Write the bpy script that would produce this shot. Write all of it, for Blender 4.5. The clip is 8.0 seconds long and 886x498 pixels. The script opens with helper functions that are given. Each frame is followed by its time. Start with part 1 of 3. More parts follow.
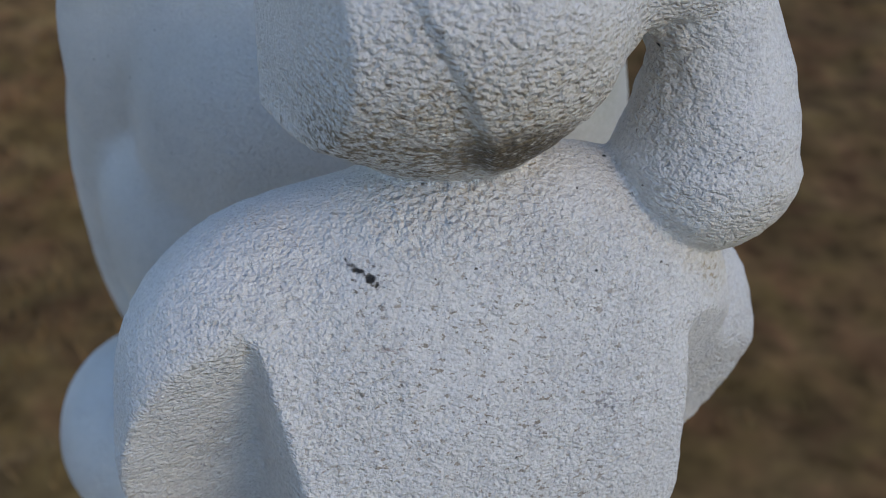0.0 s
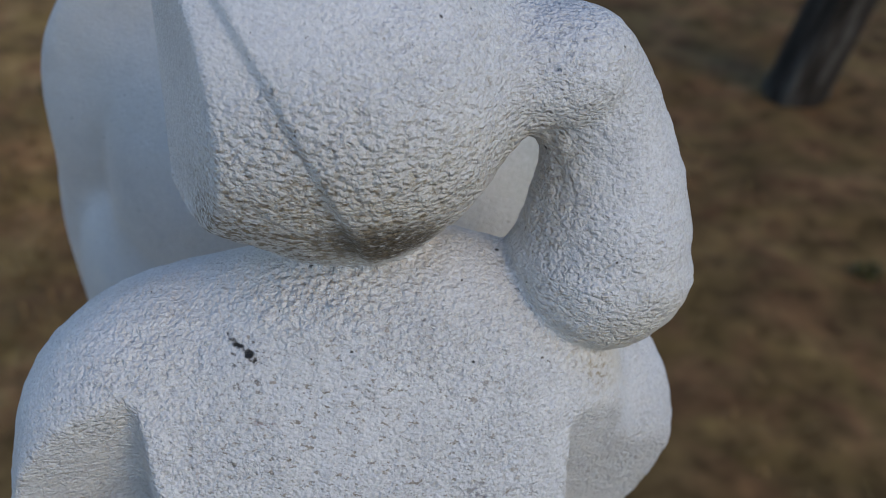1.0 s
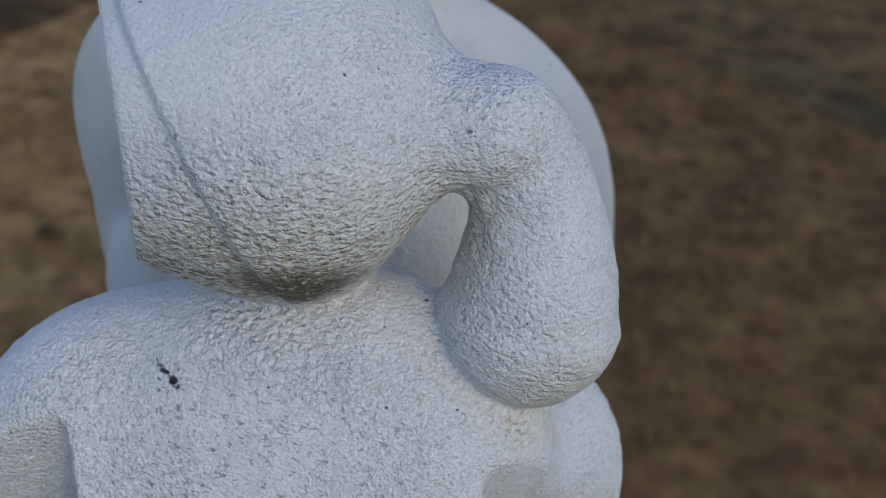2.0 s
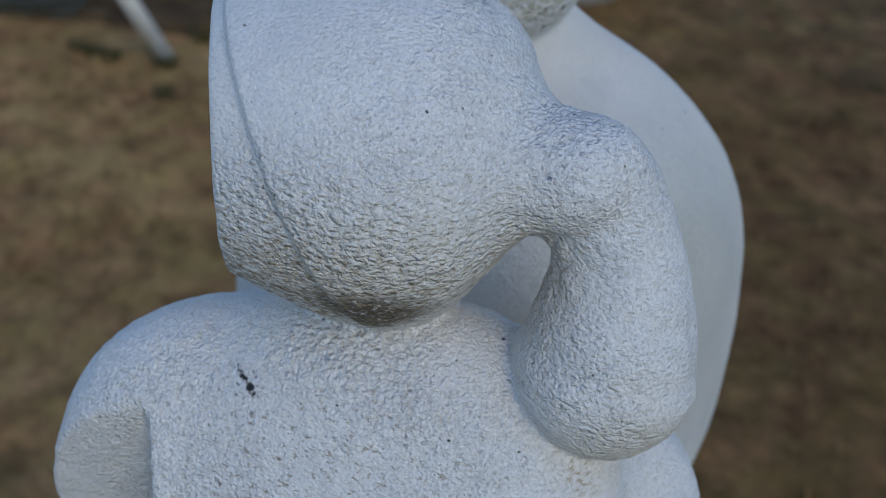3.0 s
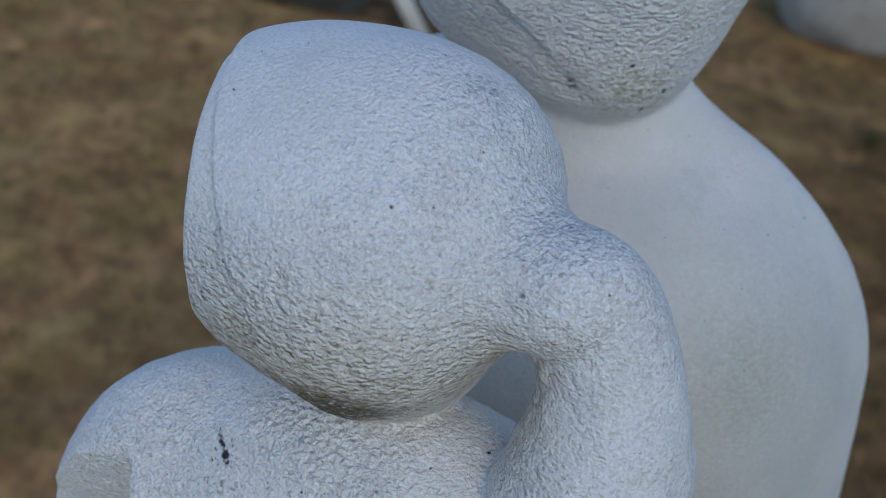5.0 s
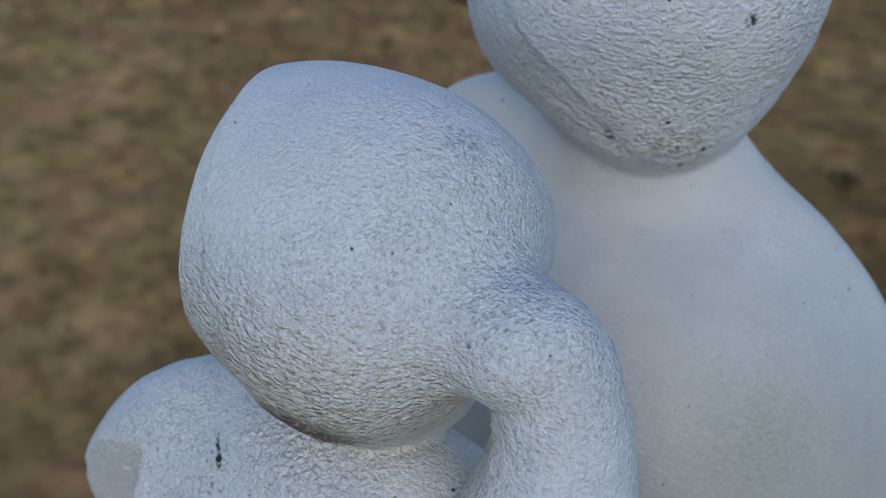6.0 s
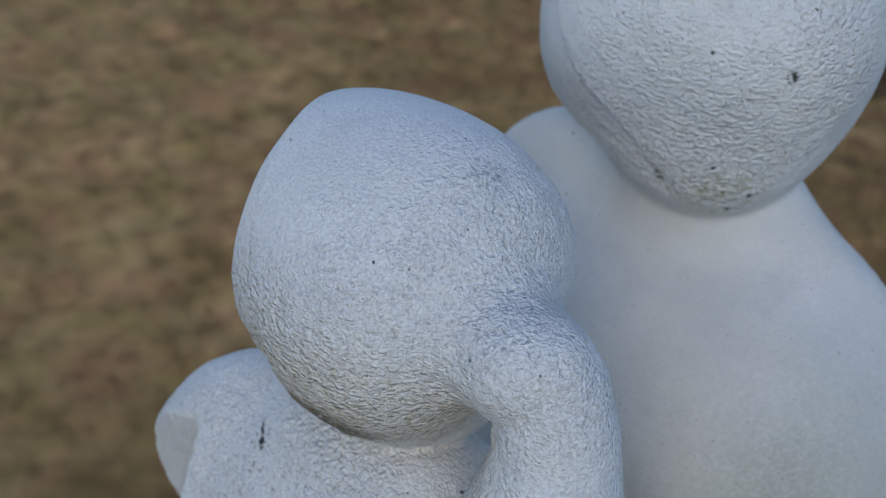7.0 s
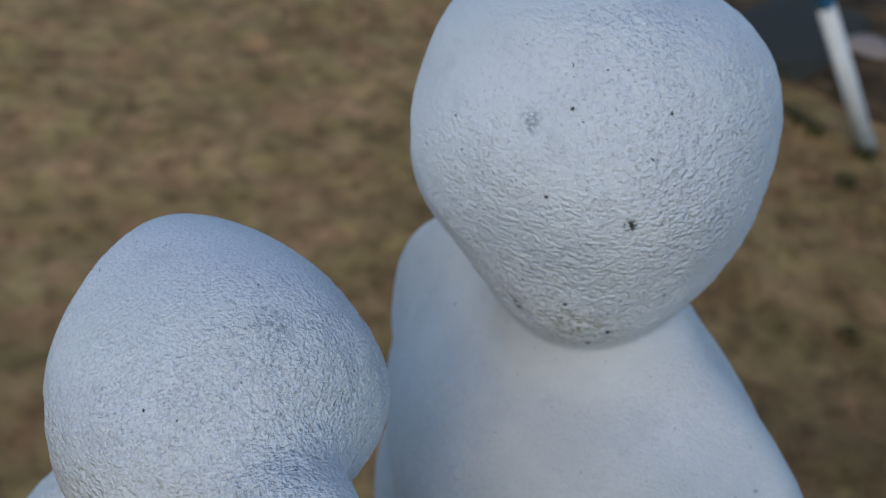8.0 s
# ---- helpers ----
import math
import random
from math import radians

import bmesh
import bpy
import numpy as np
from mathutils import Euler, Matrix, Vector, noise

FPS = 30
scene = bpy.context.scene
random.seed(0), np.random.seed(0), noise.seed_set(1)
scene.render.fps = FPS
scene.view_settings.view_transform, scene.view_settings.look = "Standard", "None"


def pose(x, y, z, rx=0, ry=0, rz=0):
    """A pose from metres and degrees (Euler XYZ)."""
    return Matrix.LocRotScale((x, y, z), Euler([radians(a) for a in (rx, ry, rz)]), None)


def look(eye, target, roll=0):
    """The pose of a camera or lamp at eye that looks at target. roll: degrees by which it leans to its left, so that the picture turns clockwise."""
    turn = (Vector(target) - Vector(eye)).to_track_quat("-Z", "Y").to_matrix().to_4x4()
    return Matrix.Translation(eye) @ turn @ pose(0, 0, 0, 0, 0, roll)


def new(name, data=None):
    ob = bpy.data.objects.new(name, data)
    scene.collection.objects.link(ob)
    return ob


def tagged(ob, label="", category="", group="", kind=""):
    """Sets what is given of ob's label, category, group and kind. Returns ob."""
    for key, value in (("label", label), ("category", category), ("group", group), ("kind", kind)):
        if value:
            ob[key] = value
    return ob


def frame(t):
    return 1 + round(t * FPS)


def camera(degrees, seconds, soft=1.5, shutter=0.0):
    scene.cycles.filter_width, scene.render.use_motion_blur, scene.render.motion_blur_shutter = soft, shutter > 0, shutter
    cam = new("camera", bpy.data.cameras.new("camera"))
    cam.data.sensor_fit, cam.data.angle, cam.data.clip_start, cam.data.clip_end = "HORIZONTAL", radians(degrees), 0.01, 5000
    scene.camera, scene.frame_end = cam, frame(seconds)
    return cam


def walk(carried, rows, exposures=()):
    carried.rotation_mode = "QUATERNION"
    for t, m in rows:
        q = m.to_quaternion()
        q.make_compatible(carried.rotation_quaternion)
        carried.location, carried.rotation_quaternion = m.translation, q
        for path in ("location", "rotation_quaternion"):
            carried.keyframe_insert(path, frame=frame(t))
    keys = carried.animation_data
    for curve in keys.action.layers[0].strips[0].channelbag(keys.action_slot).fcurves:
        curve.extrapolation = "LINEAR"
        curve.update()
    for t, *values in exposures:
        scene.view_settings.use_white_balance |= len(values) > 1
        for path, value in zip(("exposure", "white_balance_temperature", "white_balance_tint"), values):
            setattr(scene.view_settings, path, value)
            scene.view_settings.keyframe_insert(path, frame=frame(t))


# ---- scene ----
cam = camera(41.29, 8.0, soft=0.6)
PATH = [
    (0, (0.0044, 0.0163, 1.5424), (0.0763, 1.6372, 0.3729), 5.21),
    (0.5, (0.0288, 0.0149, 1.5563), (0.0188, 1.6547, 0.4113), 5.59),
    (1, (0.0616, 0.0171, 1.5619), (-0.0448, 1.6727, 0.4449), 5.76),
    (1.2, (0.0732, 0.0193, 1.5643), (-0.0634, 1.676, 0.4522), 5.90),
    (2.3, (0.1359, 0.0253, 1.5801), (-0.3341, 1.635, 0.4903), 5.35),
    (2.5, (0.1413, 0.0258, 1.5817), (-0.3955, 1.6126, 0.489), 5.46),
    (3, (0.1499, 0.036, 1.585), (-0.5167, 1.5711, 0.49), 5.64),
    (3.5, (0.1501, 0.0477, 1.5833), (-0.6246, 1.5249, 0.4797), 5.78),
    (4, (0.1524, 0.0616, 1.5879), (-0.725, 1.4792, 0.4831), 5.73),
    (4.5, (0.1728, 0.0789, 1.5906), (-0.7876, 1.4395, 0.4832), 5.82),
    (4.7, (0.1806, 0.0882, 1.5918), (-0.8109, 1.4274, 0.4857), 5.66),
    (5.8, (0.2194, 0.1352, 1.6107), (-0.9808, 1.2675, 0.4805), 5.66),
    (6, (0.2286, 0.1385, 1.6146), (-1.0237, 1.2132, 0.4846), 5.42),
    (6.5, (0.2457, 0.1399, 1.62), (-1.0873, 1.1105, 0.4882), 5.67),
    (7, (0.2645, 0.1538, 1.6349), (-1.1361, 1.0228, 0.5021), 5.45),
    (7.5, (0.2753, 0.1918, 1.6542), (-1.1646, 0.9844, 0.5148), 5.63),
    (8, (0.2768, 0.2408, 1.6712), (-1.2062, 0.9571, 0.5364), 5.21),
]
walk(cam, [(t, look(eye, target, roll)) for t, eye, target, roll in PATH],
     exposures=[(0, -0.08, 6760, 12), (1.2, -0.09, 6680, 12), (3.5, -0.19, 6020, 7), (6, -0.19, 6120, 8), (8, -0.15, 6220, 8)])
# ---- light and air ----
cam.data.dof.use_dof = True
cam.data.dof.focus_distance = 0.305
cam.data.dof.aperture_fstop = 15.0

SUN_AZ, SUN_EL = 131.0, 36.0
sky_world = bpy.data.worlds.new("sky")
scene.world = sky_world
sky_world.use_nodes = True
wn = sky_world.node_tree.nodes
wl = sky_world.node_tree.links
wn.clear()
w_out = wn.new("ShaderNodeOutputWorld")
w_bg = wn.new("ShaderNodeBackground")
w_sky = wn.new("ShaderNodeTexSky")
w_sky.sky_type = "NISHITA"
w_sky.sun_disc = False
w_sky.dust_density = 0.1
w_sky.ozone_density = 4.2
w_sky.sun_elevation = radians(SUN_EL)
w_sky.sun_rotation = radians(SUN_AZ)
w_bg.inputs["Strength"].default_value = 0.222
wl.new(w_sky.outputs[0], w_bg.inputs["Color"])
wl.new(w_bg.outputs[0], w_out.inputs["Surface"])
sun_data = bpy.data.lights.new("sun", "SUN")
sun_data.energy = 1.24
sun_data.angle = radians(30)
sun_data.color = (1.0, 0.76, 0.38)
sun_ob = new("sun", sun_data)
sun_dir = Vector((math.sin(radians(SUN_AZ)) * math.cos(radians(SUN_EL)), math.cos(radians(SUN_AZ)) * math.cos(radians(SUN_EL)), math.sin(radians(SUN_EL))))
sun_ob.matrix_world = look(sun_dir * 20, (0, 0, 0))


# ---- materials ----
def nodes_of(name):
    mat = bpy.data.materials.new(name)
    mat.use_nodes = True
    nt = mat.node_tree
    return mat, nt.nodes, nt.links, nt.nodes["Principled BSDF"]


def tex_noise(n, l, coord, scale, detail=4.0, rough=0.55, dist=0.0):
    t = n.new("ShaderNodeTexNoise")
    t.inputs["Scale"].default_value = scale
    t.inputs["Detail"].default_value = detail
    t.inputs["Roughness"].default_value = rough
    t.inputs["Distortion"].default_value = dist
    l.new(coord, t.inputs["Vector"])
    return t


def ramp(n, l, fac, stops):
    r = n.new("ShaderNodeValToRGB")
    e = r.color_ramp.elements
    while len(e) < len(stops):
        e.new(0.5)
    for k, (p, c) in zip(e, stops):
        k.position = p
        k.color = (*c, 1) if len(c) == 3 else c
    l.new(fac, r.inputs["Fac"])
    return r


def mix(n, l, fac, a, b, mode="MIX"):
    m = n.new("ShaderNodeMix")
    m.data_type, m.blend_type = "RGBA", mode
    for v, s in ((fac, m.inputs[0]), (a, m.inputs[6]), (b, m.inputs[7])):
        if isinstance(v, (int, float)):
            s.default_value = v
        elif isinstance(v, tuple):
            s.default_value = (*v, 1)
        else:
            l.new(v, s)
    return m.outputs[2]


def math_node(n, l, op, a, b=None, clamp=False):
    m = n.new("ShaderNodeMath")
    m.operation, m.use_clamp = op, clamp
    for v, k in ((a, 0), (b, 1)):
        if v is None:
            continue
        if isinstance(v, (int, float)):
            m.inputs[k].default_value = v
        else:
            l.new(v, m.inputs[k])
    return m.outputs[0]


def spot(n, l, coord, at, inner, outer, stretch=(1, 1, 1)):
    """1 at a place on the stone, falling to 0 at the outer distance."""
    sub = n.new("ShaderNodeVectorMath")
    sub.operation = "SUBTRACT"
    l.new(coord, sub.inputs[0])
    sub.inputs[1].default_value = at
    mul = n.new("ShaderNodeVectorMath")
    mul.operation = "MULTIPLY"
    l.new(sub.outputs[0], mul.inputs[0])
    mul.inputs[1].default_value = stretch
    ln = n.new("ShaderNodeVectorMath")
    ln.operation = "LENGTH"
    l.new(mul.outputs[0], ln.inputs[0])
    r = n.new("ShaderNodeMapRange")
    r.interpolation_type = "SMOOTHSTEP"
    l.new(ln.outputs["Value"], r.inputs["Value"])
    r.inputs["From Min"].default_value, r.inputs["From Max"].default_value = outer, inner
    return r.outputs[0]


def stone_material():
    mat, n, l, b = nodes_of("white_marble")
    co = n.new("ShaderNodeTexCoord").outputs["Object"]
    sep = n.new("ShaderNodeSeparateXYZ")
    l.new(co, sep.inputs[0])
    # sugary grain, chisel marks drawn out a little sideways, and slow waves
    grain = tex_noise(n, l, co, 900, 1, 0.5)
    def pebbles(coord, scale):
        v = n.new("ShaderNodeTexVoronoi")
        v.feature = "SMOOTH_F1"
        v.inputs["Scale"].default_value = scale
        v.inputs["Smoothness"].default_value = 0.2
        l.new(coord, v.inputs["Vector"])
        return math_node(n, l, "SUBTRACT", 1.0, v.outputs["Distance"])

    mapping = n.new("ShaderNodeMapping")
    mapping.inputs["Scale"].default_value = (0.86, 0.86, 1.35)
    l.new(co, mapping.inputs["Vector"])
    # the pecks are bent out of line by slower waves
    wave = n.new("ShaderNodeVectorMath")
    wave.operation = "MULTIPLY_ADD"
    l.new(tex_noise(n, l, co, 260, 2, 0.5).outputs["Color"], wave.inputs[0])
    wave.inputs[1].default_value = (0.0028, 0.0028, 0.0022)
    l.new(mapping.outputs[0], wave.inputs[2])
    tool = tex_noise(n, l, mapping.outputs[0], 480, 2, 0.5, 0.1)
    big = tex_noise(n, l, co, 28, 3)
    patch = tex_noise(n, l, co, 24, 2)
    # rougher work on some patches, smoother on others; the tall figure's body is rubbed smooth
    rough_mask = ramp(n, l, patch.outputs["Fac"], [(0.38, (0.55, 0.55, 0.55)), (0.60, (1, 1, 1))]).outputs[0]
    # the crowns of both heads are rubbed smoother
    for at, inner, outer in ((-0.035, 0.285, 1.470), 0.040, 0.085), ((-0.075, 0.400, 1.520), 0.04, 0.09):
        crown = math_node(n, l, "SUBTRACT", 1.0, math_node(n, l, "MULTIPLY", spot(n, l, co, at, inner, outer), 0.7))
        rough_mask = math_node(n, l, "MULTIPLY", rough_mask, crown)
    # pecked more deeply on the undersides of both heads
    deep = math_node(n, l, "MAXIMUM", spot(n, l, co, (0.020, 0.262, 1.402), 0.030, 0.062), math_node(n, l, "MULTIPLY", spot(n, l, co, (0.020, 0.426, 1.456), 0.024, 0.056), 0.42))
    # and in the crook between the small head and its arm
    for at, inner, outer, much in ((0.055, 0.277, 1.406), 0.018, 0.042, 0.9), ((0.085, 0.283, 1.378), 0.014, 0.040, 0.45):
        deep = math_node(n, l, "MAXIMUM", deep, math_node(n, l, "MULTIPLY", spot(n, l, co, at, inner, outer), much))
    rough_mask = math_node(n, l, "MAXIMUM", rough_mask, deep)
    tall = spot(n, l, co, (-0.032, 0.440, 1.470), 0.078, 0.095)
    back = n.new("ShaderNodeMapRange")
    l.new(math_node(n, l, "SUBTRACT", sep.outputs[1], math_node(n, l, "MULTIPLY", math_node(n, l, "MAXIMUM", math_node(n, l, "SUBTRACT", sep.outputs[2], 1.41), 0.0), 4.0)), back.inputs["Value"])
    back.inputs["From Min"].default_value, back.inputs["From Max"].default_value = 0.37, 0.40
    back.inputs["To Min"].default_value, back.inputs["To Max"].default_value = 1.0, 0.35
    pits = tex_noise(n, l, co, 640, 2, 0.55)
    holes = ramp(n, l, pits.outputs["Fac"], [(0.32, (0, 0, 0)), (0.44, (1, 1, 1))]).outputs[0]
    bits = math_node(n, l, "ADD", math_node(n, l, "MULTIPLY", grain.outputs["Fac"], 0.66), math_node(n, l, "MULTIPLY", pebbles(wave.outputs[0], 900), 0.34))
    h = math_node(n, l, "MULTIPLY", math_node(n, l, "MULTIPLY", bits, math_node(n, l, "SUBTRACT", 2.0, math_node(n, l, "MULTIPLY", tall, 1.3))), math_node(n, l, "ADD", math_node(n, l, "MULTIPLY", rough_mask, 0.85), 0.15))
    lumps = math_node(n, l, "ADD", math_node(n, l, "MULTIPLY", math_node(n, l, "ADD", math_node(n, l, "MULTIPLY", tool.outputs["Fac"], 0.8), math_node(n, l, "MULTIPLY", pebbles(wave.outputs[0], 470), 0.85)), math_node(n, l, "ADD", math_node(n, l, "MULTIPLY", deep, 1.6), math_node(n, l, "ADD", math_node(n, l, "MULTIPLY", tall, 0.55), 0.5))), math_node(n, l, "MULTIPLY", holes, 0.5))
    h = math_node(n, l, "ADD", h, math_node(n, l, "MULTIPLY", lumps, rough_mask))
    h = math_node(n, l, "MULTIPLY", h, back.outputs[0])
    bump = n.new("ShaderNodeBump")
    bump.inputs["Strength"].default_value = 1.0
    bump.inputs["Distance"].default_value = 0.0007
    l.new(h, bump.inputs["Height"])
    l.new(bump.outputs[0], b.inputs["Normal"])
    col = ramp(n, l, big.outputs["Fac"], [(0.3, (0.565, 0.556, 0.542)), (0.7, (0.635, 0.624, 0.608))]).outputs[0]
    # crystals, some clear and some milky
    crystal = ramp(n, l, tex_noise(n, l, co, 980, 3, 0.7).outputs["Fac"], [(0.34, (0.80, 0.80, 0.79)), (0.5, (1, 1, 1)), (0.66, (1.14, 1.14, 1.13))]).outputs[0]
    col = mix(n, l, math_node(n, l, "MULTIPLY", math_node(n, l, "MULTIPLY", back.outputs[0], math_node(n, l, "ADD", math_node(n, l, "MULTIPLY", rough_mask, 0.5), 0.5)), math_node(n, l, "SUBTRACT", 1.0, math_node(n, l, "MULTIPLY", tall, 0.65))), col, mix(n, l, 1.0, col, crystal, "MULTIPLY"))
    # dirt that has stayed in the pits
    pit = ramp(n, l, pits.outputs["Fac"], [(0.27, (0.80, 0.78, 0.75)), (0.37, (1, 1, 1))]).outputs[0]
    col = mix(n, l, math_node(n, l, "MULTIPLY", rough_mask, back.outputs[0]), col, mix(n, l, 1.0, col, pit, "MULTIPLY"))
    speck = ramp(n, l, tex_noise(n, l, co, 420, 2, 0.5).outputs["Fac"], [(0.215, (0.16, 0.14, 0.12)), (0.26, (1, 1, 1))]).outputs[0]
    col = mix(n, l, 1.0, col, speck, "MULTIPLY")
    # the tall figure's body has weathered greyer
    grey = ramp(n, l, patch.outputs["Fac"], [(0.35, (0.83, 0.835, 0.82)), (0.65, (0.95, 0.945, 0.93))]).outputs[0]
    worn = n.new("ShaderNodeMapRange")
    l.new(back.outputs[0], worn.inputs["Value"])
    worn.inputs["From Min"].default_value, worn.inputs["From Max"].default_value = 1.0, 0.35
    col = mix(n, l, worn.outputs[0], col, mix(n, l, 1.0, col, grey, "MULTIPLY"))
    # faint smudges over all of it
    smudge = ramp(n, l, tex_noise(n, l, co, 75, 4, 0.65, 0.6).outputs["Fac"], [(0.30, (0.92, 0.925, 0.93)), (0.46, (1, 1, 1)), (0.62, (1, 0.995, 0.98)), (0.75, (0.96, 0.95, 0.93))]).outputs[0]
    col = mix(n, l, 1.0, col, smudge, "MULTIPLY")
    # brown weather stains under the chins, at the elbow and round the old break; the broad tan and grey ones also hold
    # painted light and shade
    warp = tex_noise(n, l, co, 330, 3, 0.6)
    off = n.new("ShaderNodeVectorMath")
    off.operation = "SUBTRACT"
    l.new(warp.outputs["Color"], off.inputs[0])
    off.inputs[1].default_value = (0.5, 0.5, 0.5)
    moved = []
    for reach in (0.009, 0.0022):
        amount = n.new("ShaderNodeVectorMath")
        amount.operation = "SCALE"
        l.new(off.outputs[0], amount.inputs[0])
        amount.inputs["Scale"].default_value = reach
        place = n.new("ShaderNodeVectorMath")
        place.operation = "ADD"
        l.new(co, place.inputs[0])
        l.new(amount.outputs[0], place.inputs[1])
        moved.append(place.outputs[0])
    # the dirt sits in the hollows between the pecks
    fine = tex_noise(n, l, mapping.outputs[0], 760, 3, 0.65)
    both_sizes = math_node(n, l, "ADD", math_node(n, l, "MULTIPLY", tool.outputs["Fac"], 0.62), math_node(n, l, "MULTIPLY", fine.outputs["Fac"], 0.68))
    dirt = math_node(n, l, "SUBTRACT", both_sizes, 0.15)
    for at, inner, outer, tint, low, high, stretch in STAINS_AND_SHADING:
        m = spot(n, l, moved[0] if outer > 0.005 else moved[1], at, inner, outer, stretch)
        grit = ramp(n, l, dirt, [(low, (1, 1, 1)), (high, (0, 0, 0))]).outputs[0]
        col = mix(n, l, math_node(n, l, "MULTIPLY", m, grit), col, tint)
    l.new(col, b.inputs["Base Color"])
    b.inputs["Roughness"].default_value = 0.62
    return mat


# place, core and reach of each stain or painted tone, its colour, the grit's limits, its stretch
# brown and tan under the small chin, with warm bounce painted in
CHIN_STAINS_AND_BOUNCE = (
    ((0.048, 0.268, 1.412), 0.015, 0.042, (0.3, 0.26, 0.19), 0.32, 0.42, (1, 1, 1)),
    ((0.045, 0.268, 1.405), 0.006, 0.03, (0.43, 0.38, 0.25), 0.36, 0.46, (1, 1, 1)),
    # broad tan: algae stain, with the ground's warm bounce put into its colour
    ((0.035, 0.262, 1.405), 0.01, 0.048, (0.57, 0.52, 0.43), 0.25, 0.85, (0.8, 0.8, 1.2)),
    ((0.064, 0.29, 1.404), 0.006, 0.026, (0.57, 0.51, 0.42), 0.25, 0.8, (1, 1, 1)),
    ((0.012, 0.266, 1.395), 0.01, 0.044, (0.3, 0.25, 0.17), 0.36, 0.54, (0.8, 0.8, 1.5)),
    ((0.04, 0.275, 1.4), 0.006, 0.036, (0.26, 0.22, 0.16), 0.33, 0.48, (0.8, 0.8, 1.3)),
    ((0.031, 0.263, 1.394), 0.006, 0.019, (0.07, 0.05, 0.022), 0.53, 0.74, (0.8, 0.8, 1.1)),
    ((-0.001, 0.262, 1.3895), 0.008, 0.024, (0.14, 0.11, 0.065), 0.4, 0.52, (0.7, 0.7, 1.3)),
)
# darker in the neck and at the elbow, with painted bounce under the arm
NECK_STAINS_AND_BOUNCE = (
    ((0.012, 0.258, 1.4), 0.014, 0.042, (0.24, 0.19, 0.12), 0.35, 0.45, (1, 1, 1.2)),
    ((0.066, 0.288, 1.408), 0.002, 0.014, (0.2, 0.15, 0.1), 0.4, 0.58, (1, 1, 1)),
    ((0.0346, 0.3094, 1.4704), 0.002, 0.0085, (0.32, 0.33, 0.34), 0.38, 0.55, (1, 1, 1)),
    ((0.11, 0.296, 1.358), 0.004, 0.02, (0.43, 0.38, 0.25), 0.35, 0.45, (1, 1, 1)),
    # pale tan below the arm: algae plus light from the ground, painted
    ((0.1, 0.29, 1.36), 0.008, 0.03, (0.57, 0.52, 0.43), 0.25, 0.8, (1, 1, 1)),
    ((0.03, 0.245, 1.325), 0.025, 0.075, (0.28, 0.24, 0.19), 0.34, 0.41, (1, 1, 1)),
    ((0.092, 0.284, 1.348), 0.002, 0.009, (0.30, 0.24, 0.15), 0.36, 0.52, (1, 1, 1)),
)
# the black break in the chest and its grit
BREAK_STAINS = (
    ((-0.004, 0.256, 1.355), 0.002, 0.012, (0.14, 0.12, 0.1), 0.36, 0.45, (1, 1, 1)),
    ((-0.0029, 0.2568, 1.3577), 0.0011, 0.0018, (0.008, 0.007, 0.006), 0.75, 0.9, (1, 1, 1)),
    ((-0.0042, 0.2578, 1.3585), 0.0002, 0.0012, (0.015, 0.013, 0.01), 0.6, 0.75, (0.7, 1, 1.3)),
    ((-0.0012, 0.2556, 1.3562), 0.0003, 0.0011, (0.02, 0.017, 0.014), 0.55, 0.65, (1, 1, 0.7)),
    ((-0.006, 0.2589, 1.3592), 0.0008, 0.0016, (0.01, 0.009, 0.007), 0.75, 0.85, (0.6, 0.8, 1.6)),
    ((-0.008, 0.26, 1.3598), 0.0005, 0.0014, (0.03, 0.025, 0.02), 0.58, 0.7, (0.6, 0.8, 1.4)),
    ((-0.0095, 0.2607, 1.3606), 0.0003, 0.0009, (0.05, 0.042, 0.035), 0.6, 0.7, (1, 1, 1)),
    ((-0.003, 0.2545, 1.355), 0.0015, 0.0049, (0.2, 0.18, 0.15), 0.32, 0.4, (1, 1, 0.8)),
)
# faint marks on the chest and the small head
CHEST_STAINS = (
    ((-0.005, 0.253, 1.353), 0.001, 0.0047, (0.2, 0.18, 0.15), 0.31, 0.39, (1.2, 1, 0.7)),
    ((0.0629, 0.2533, 1.3233), 0.001, 0.0049, (0.25, 0.24, 0.25), 0.42, 0.52, (0.7, 1, 1)),
    ((-0.035, 0.2548, 1.35), 0.001, 0.0049, (0.22, 0.21, 0.2), 0.4, 0.48, (0.8, 1, 1)),
    ((0.004, 0.247, 1.343), 0.0002, 0.0018, (0.34, 0.28, 0.25), 0.46, 0.54, (0.3, 1, 1)),
)
